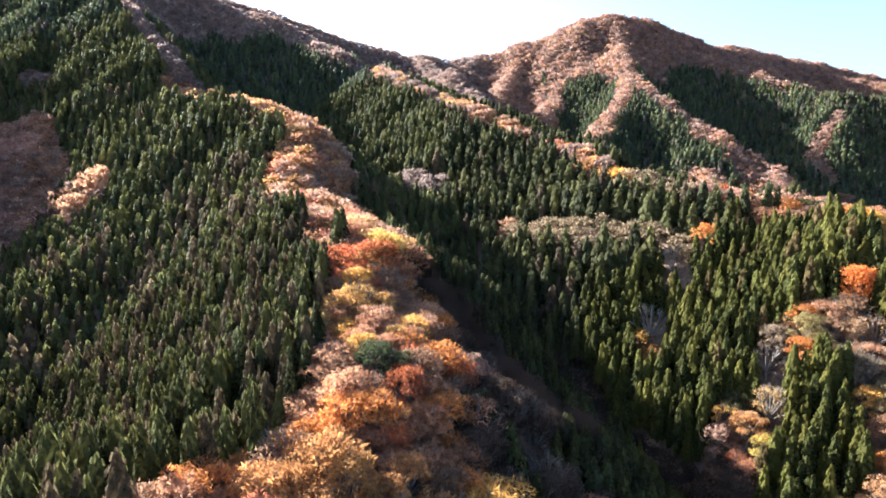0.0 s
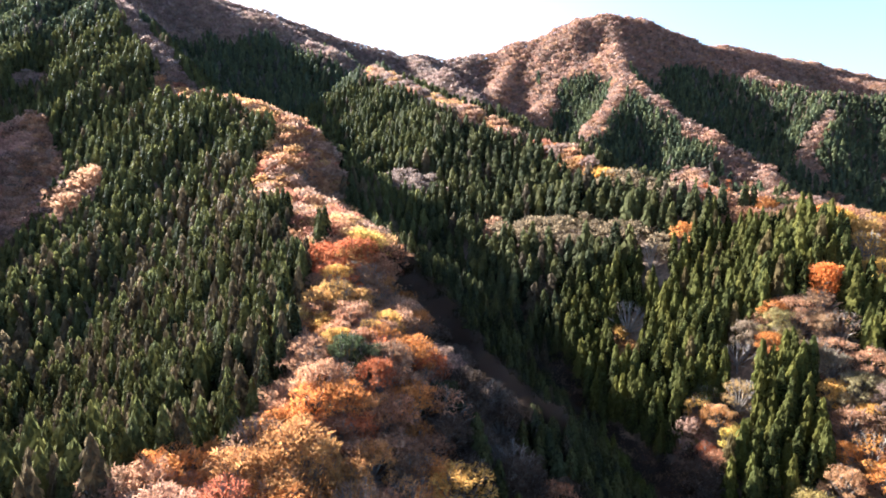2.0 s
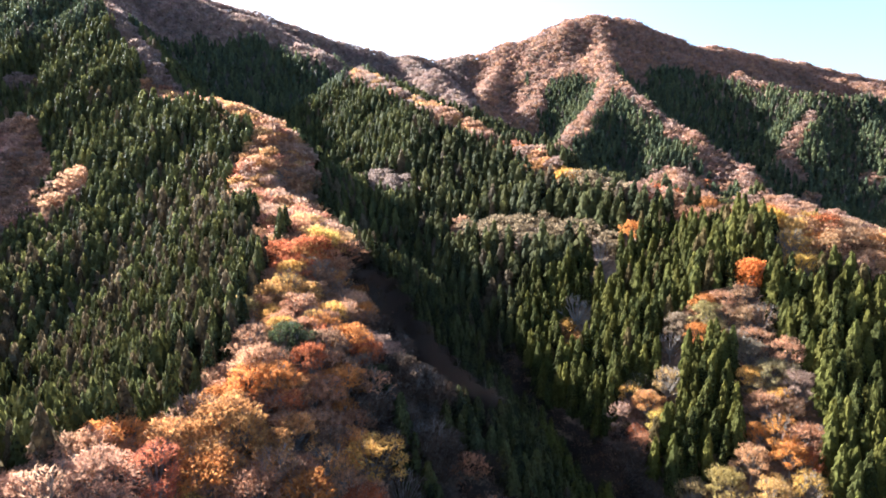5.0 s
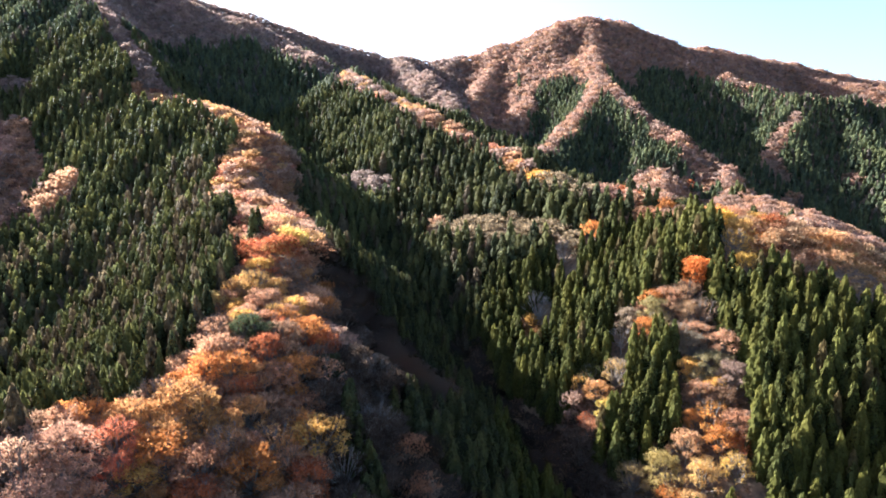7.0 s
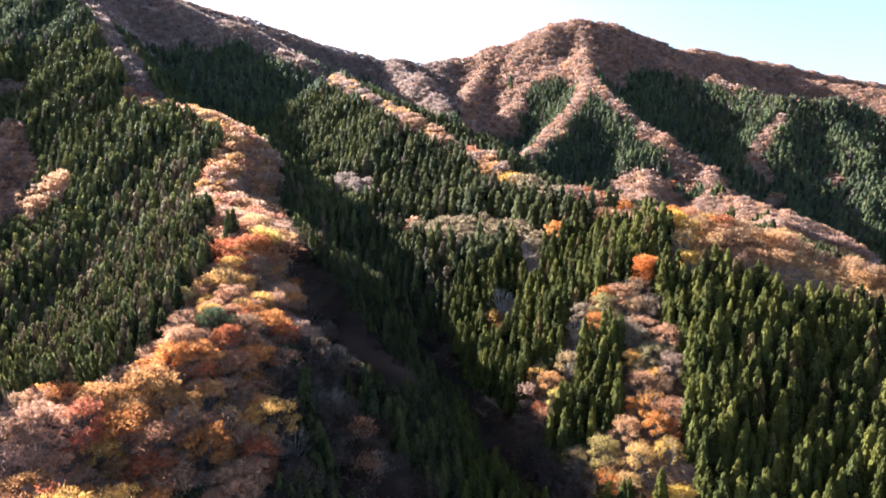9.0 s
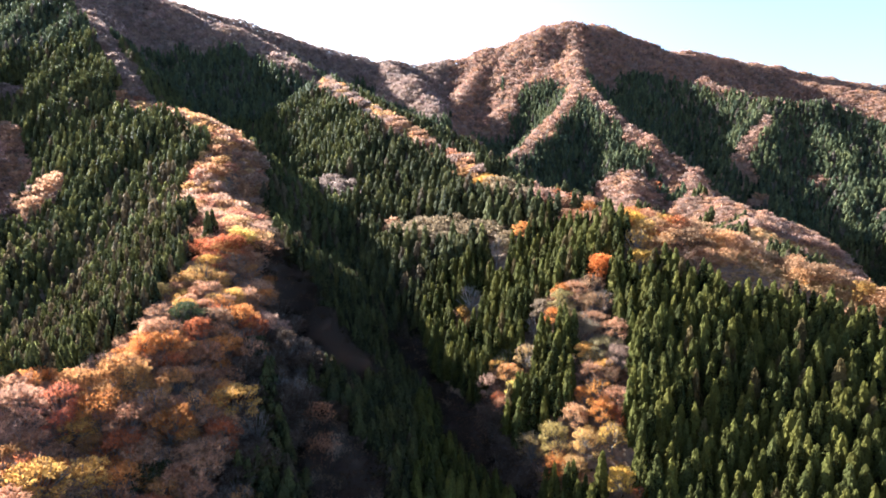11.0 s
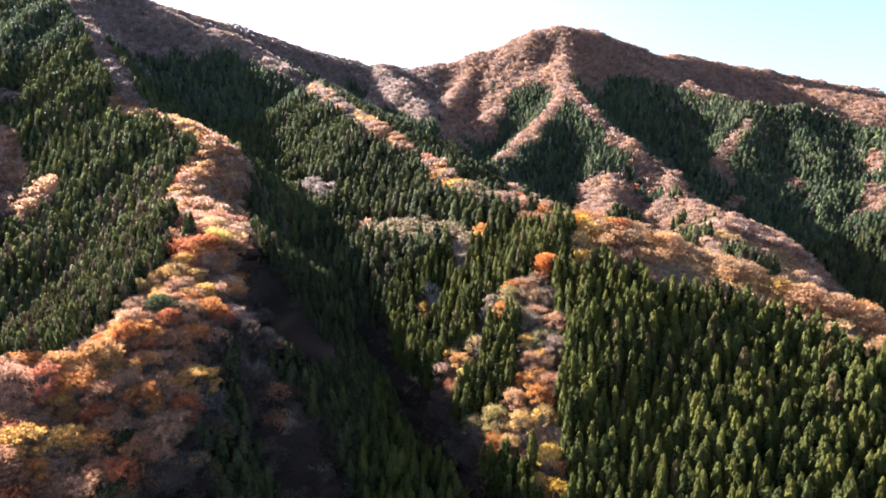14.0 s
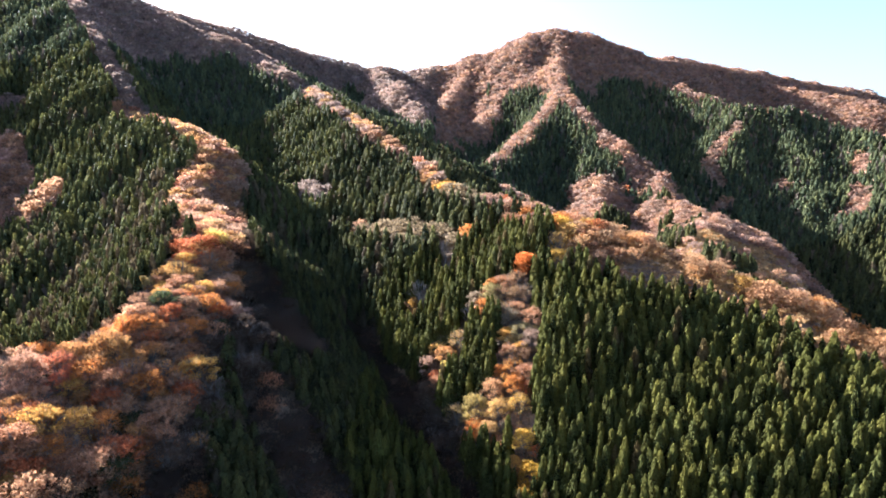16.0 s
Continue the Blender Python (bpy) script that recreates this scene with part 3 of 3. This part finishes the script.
for key, y0, y1, s1, s2 in STRETCHES:
    cx, cy, bx, by = stand(s1, y0, y1, s2)
    cz, bz = height(cx, cy) - 0.3, height(bx, by) - 0.2
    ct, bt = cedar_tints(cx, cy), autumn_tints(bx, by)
    ch = rng.uniform(15.5, 21.5, len(cx)) * (1 + 0.12 * spread(cx, cy, 3))
    cw = ch * rng.uniform(0.95, 1.25, len(cx)) * (0.9 if key == "near" else 1.14)
    bh = rng.uniform(9.5, 14.5, len(bx))
    bw = bh * rng.uniform(0.9, 1.3, len(bx))
    bh = bh * (0.95 if key == "far" else 1.0)
    d, side, _ = along(bx, by, RIDGES["c"][4])
    low = (((d > 10) & (bx > 188) & (by < 440) & (side < 0)) | ((side > 0) & (bx > 188) & (by < 190) & (d < 46))) & (rng.random(len(bx)) < 0.95)      # brushwood on the open shoulder
    bx, by, bz, bh, bw, bt = (q[~low] for q in (bx, by, bz, bh, bw, bt))
    tall_pick = np.zeros(len(bx), bool)
    # the older stand across the ridge is a little more open; the one on the sunny spur has the tallest trees
    old = (cx < 0) & (key == "near")
    ch, cw = np.where(old, ch * 1.12, ch), np.where(old, cw * 1.06, cw)
    spur = (cx > 60) & (cy < 215) & (key == "near")
    tall = np.clip(along(cx, cy, RIDGES["c"][4])[0] / 60, 0.0, 1.0)      # shorter trees along the windy crest
    ch, cw = np.where(spur, ch * (0.84 + 0.3 * tall), ch), np.where(spur, cw * 1.1, cw)
    free = ~old | (rng.random(len(cx)) < 0.8)
    for x, y, reach, tint in ACCENTS:
        free &= np.hypot(cx - x, cy - y) > min(reach, 9)
        tall_pick |= np.hypot(bx - x, by - y) < reach
    free &= np.hypot(cx - 386, cy - 494) > 11
    for x, y, tall, wide in BARE:
        free &= np.hypot(cx - x, (cy - y + 5) * 0.8) > 7.0
    # stunted cedars on the shaded flank under the crest
    d, side, _ = along(cx, cy, RIDGES["a"][4])
    stunted = (side < 0) & (cx < 72) & (cy > 20) & (cy < 170)
    ch = np.where(stunted, ch * 0.74, ch)
    cx, cy, cz, ch, cw, ct = (q[free] for q in (cx, cy, cz, ch, cw, ct))
    bh = np.where(tall_pick, np.maximum(bh, 11.5), bh)
    clear = np.hypot(bx - 386, by - 494) > 9
    bx, by, bz, bh, bw, bt = (q[clear] for q in (bx, by, bz, bh, bw, bt))
    if key == "near":
        # the trees that stand out each have a place of their own
        own = [a for a in ACCENTS if a[1] < 240 and a[0] != 140]
        clear = np.ones(len(bx), bool)
        for x, y, reach, tint in own + ACCENTS[:1]:
            clear &= np.hypot(bx - x, by - y) > 4.5
        bx, by, bz, bh, bw, bt = (q[clear] for q in (bx, by, bz, bh, bw, bt))
        ox, oy = np.array([a[0] for a in own], float), np.array([a[1] for a in own], float)
        oh = np.where((ox > 148) & (ox < 172) & (oy > 178), 17.5, rng.uniform(13.0, 15.5, len(own)))
        bx, by, bz = np.concatenate([bx, ox]), np.concatenate([by, oy]), np.concatenate([bz, height(ox, oy) - 0.2])
        bh, bw, bt = np.concatenate([bh, oh]), np.concatenate([bw, oh * np.where(ox == 78, 0.6, 0.95)]), np.concatenate([bt, np.array([a[3] for a in own])])
        # the stretch round the mouth of the valley stands as single trees
        order = np.argsort(np.hypot(cx - 180, cy - 75))
        single_cedars = [(cx[i], cy[i], cz[i], ch[i], cw[i], ct[i]) for i in order[:300]]
        keep = order[300:]
        cx, cy, cz, ch, cw, ct = (q[keep] for q in (cx, cy, cz, ch, cw, ct))
        order = np.argsort(np.minimum(np.hypot(bx + 22, (by - 105) * 0.75), np.hypot(bx - 135, by - 155) * 1.1))
        single_full = [(x, y, float(height(x, y)) - 0.2, 17.0, 14.5, tint) for x, y, reach, tint in ACCENTS if x == 140]
        single_broad = [(bx[i], by[i], bz[i], bh[i], bw[i], bt[i]) for i in order[:299]]
        keep = order[299:]
        bx, by, bz, bh, bw, bt = (q[keep] for q in (bx, by, bz, bh, bw, bt))
    shapes_c = {"near": near_cedars, "mid": mid_cedars, "far": far_cedars}[key]
    shapes_b = {"near": stuff_broad, "mid": mid_broad, "far": far_broad}[key]
    where = {"near": "on the lower valley slopes", "mid": "on the middle slopes", "far": "on the distant mountain"}[key]
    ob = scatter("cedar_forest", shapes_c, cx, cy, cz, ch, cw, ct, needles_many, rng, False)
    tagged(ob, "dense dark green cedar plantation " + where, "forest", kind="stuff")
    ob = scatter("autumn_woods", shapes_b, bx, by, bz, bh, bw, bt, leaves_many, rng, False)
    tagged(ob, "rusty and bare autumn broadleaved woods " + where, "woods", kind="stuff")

# ---- brushwood on the open shoulder behind the near crest ----
X, Y = grid(3.3, 172, 482, 60, 450, 0.4, rng)
d, side, _ = along(X, Y, RIDGES["c"][4])
m = broadleaved(X, Y, height(X, Y)) & (((d > 8) & (X > 187) & (side < 0)) | ((side > 0) & (X > 186) & (Y < 195) & (d < 46)) | ((side < 0) & (Y < 190)) | ((d < 14) & (X > 174) & (Y < 240)))
X, Y = X[m], Y[m]
tall = rng.uniform(2.0, 6.4, len(X)) * (1 + 0.25 * spread(X, Y, 12))
tint = np.array((0.55, 0.34, 0.16)) * rng.uniform(0.75, 1.2, (len(X), 1)) * (1 + 0.12 * spread(X, Y, 13))[:, None]
tint = np.where((rng.random(len(X)) < 0.12)[:, None], np.array((0.58, 0.28, 0.09)), tint)
ob = scatter("brushwood", [cloud_crown(prng, 5, 7, 0.14, 3) for _ in range(5)], X, Y, height(X, Y) - 0.4, tall, 1.6 + tall * 0.8, tint, leaves_many, rng, False)
tagged(ob, "tan autumn brushwood covering the open shoulder", "brush", kind="stuff")

# ---- low shrubs under the autumn trees of the gully ----
X, Y = grid(2.6, 86, 150, 100, 200, 0.4, rng)
m = broadleaved(X, Y, height(X, Y))
X, Y = X[m], Y[m]
tall = rng.uniform(1.8, 4.2, len(X))
tint = np.array([(0.46, 0.28, 0.12), (0.42, 0.24, 0.14), (0.34, 0.26, 0.12), (0.40, 0.22, 0.15)])[rng.integers(0, 4, len(X))] * rng.uniform(0.75, 1.15, (len(X), 1))
ob = scatter("shrubs", [cloud_crown(prng, 6, 7, 0.11) for _ in range(4)], X, Y, height(X, Y) - 0.3, tall, tall * 1.25, tint, leaves_many, rng, False)
tagged(ob, "low golden and russet shrubs filling the gully", "shrubs", kind="stuff")

# ---- single trees ----


def cedar_thing(shape):
    root = new("cedar_tree")
    tagged(root, "tall narrow dark green cedar on the valley slope", "tree", "cedars on the lower slope")
    V, F = [], []
    tube(V, F, Vector((0, 0, -0.03)), Vector((0, 0, 0.45)), 0.014, 0.009, 7)
    tube(V, F, Vector((0, 0, 0.45)), Vector((0, 0, 0.97)), 0.009, 0.001, 7)
    build("trunk", np.array(V), np.array(F), bark, parent=root)
    build("crown", *shape, needles_one, parent=root)
    return root


def broad_thing(shape, label):
    root = new("autumn_tree")
    tagged(root, label, "tree", "autumn trees on the ridge")
    build("trunk", shape[0], shape[1], pale_bark, parent=root)
    build("crown", shape[2], shape[3], leaves_one, parent=root)
    return root


def plant(models, spots, look_of=None):
    """Stands a tree at each spot: the models themselves first, then copies of them."""
    for i, (x, y, z, tall, wide, tint) in enumerate(spots):
        model = models[i % len(models)]
        ob = model if i < len(models) else copy_thing(model, Matrix.Identity(4))
        ob.matrix_basis = Matrix.LocRotScale((x, y, z), Euler((0, 0, prng.uniform(0, 6.28))), (wide, wide, tall))
        if look_of:
            tagged(ob, look_of(tint))
        for o in ob.children:
            o.color = (*tint, 1)


def leaf_look(tint):
    """Words for an autumn tree by the tint of its leaves."""
    red, green, blue = tint
    if green > red:
        kind = "dark green broadleaved tree with dense crown"
    elif red < 0.3:
        # includes the flank trees, whose leaf colour is toned down for shade
        kind = "dull brown tree, darker where flank shade is tinted in"
    elif green / red > 0.58 and blue / red < 0.4:
        kind = "golden yellow autumn tree with spreading crown"
    elif green / red < 0.4:
        kind = "rust red autumn tree with spreading crown"
    elif blue / red > 0.33:
        kind = "pinkish tan half-bare tree with pale twigs"
    else:
        kind = "orange autumn tree with spreading crown"
    return kind + " on the steep ridge"


def cedar_look(tint):
    """Words for a cedar by the tint of its needles."""
    red, green, blue = tint
    if red > 1.25 * green:
        return "tall cedar with brown-tinged needles on the sunny spur"
    if red + green > 0.14:
        return "tall narrow olive green cedar on the sunny spur"
    return "tall narrow dark green cedar on the sunny spur"


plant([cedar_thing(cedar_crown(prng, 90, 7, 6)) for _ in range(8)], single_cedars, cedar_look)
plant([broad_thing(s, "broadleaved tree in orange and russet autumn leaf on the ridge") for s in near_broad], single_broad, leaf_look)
# the wide orange tree at the head of the gully, leafy almost to the ground
trunk, limbs, _, _ = broad_tree(prng, 12, 1, 0.02)
plant([broad_thing((trunk, limbs, *cloud_crown(prng, 34, 80, 0.024, 3)), "")], single_full, lambda tint: "wide bright orange tree with dense leafy crown in the gully")


# ---- leafless trees at the edge of the gully ----
dead_bark = mottled("weathered_bark", (0.12, 0.10, 0.085), (0.28, 0.24, 0.21), (3.0, 0.4))


def bare_tree(x, y, tall, wide):
    V, F, LV, LF = broad_tree(prng, 20, 6, 0.02, 1.0)
    root = new("bare_tree")
    tagged(root, "leafless pale grey tree with spreading twigs beside dark cedars", "tree", "bare trees at the gully")
    root.matrix_basis = Matrix.LocRotScale((x, y, float(height(x, y)) - 0.2), Euler((0, 0, prng.uniform(0, 6.28))), (wide, wide, tall))
    build("trunk", V, F, dead_bark, parent=root)
    crown = build("crown", LV, LF, leaves_one, parent=root)
    crown.color = (0.30, 0.21, 0.15, 1)


for spot in BARE:
    bare_tree(*spot)


# ---- the bare outcrop on the knoll across the saddle ----
def outcrop(x, y, wide, tall):
    bm = bmesh.new()
    rnd = random.Random(3)
    for i in range(7):
        part = bmesh.ops.create_icosphere(bm, subdivisions=2, radius=1.0)["verts"]
        c = Vector((rnd.uniform(-0.5, 0.5) * wide, rnd.uniform(-2, 2), rnd.uniform(0.1, 0.6) * tall))
        size = Vector((rnd.uniform(0.2, 0.34) * wide, rnd.uniform(2, 3.5), rnd.uniform(0.3, 0.55) * tall))
        for v in part:
            k = 1 + 0.35 * noise.noise(v.co * 1.7 + c)
            v.co = Vector((v.co.x * size.x, v.co.y * size.y, v.co.z * size.z)) * k + c
    me = bpy.data.meshes.new("rock_outcrop")
    bm.to_mesh(me)
    bm.free()
    me.materials.append(rock)
    ob = new("rock_outcrop", me)
    ob.location = (x, y, float(height(x, y)) - 0.5)
    ob.rotation_euler = (0, 0, radians(-25))
    return tagged(ob, "pale weathered rock outcrop among bare brushwood on a knoll", "rock")


outcrop(386, 497, 15, 7)
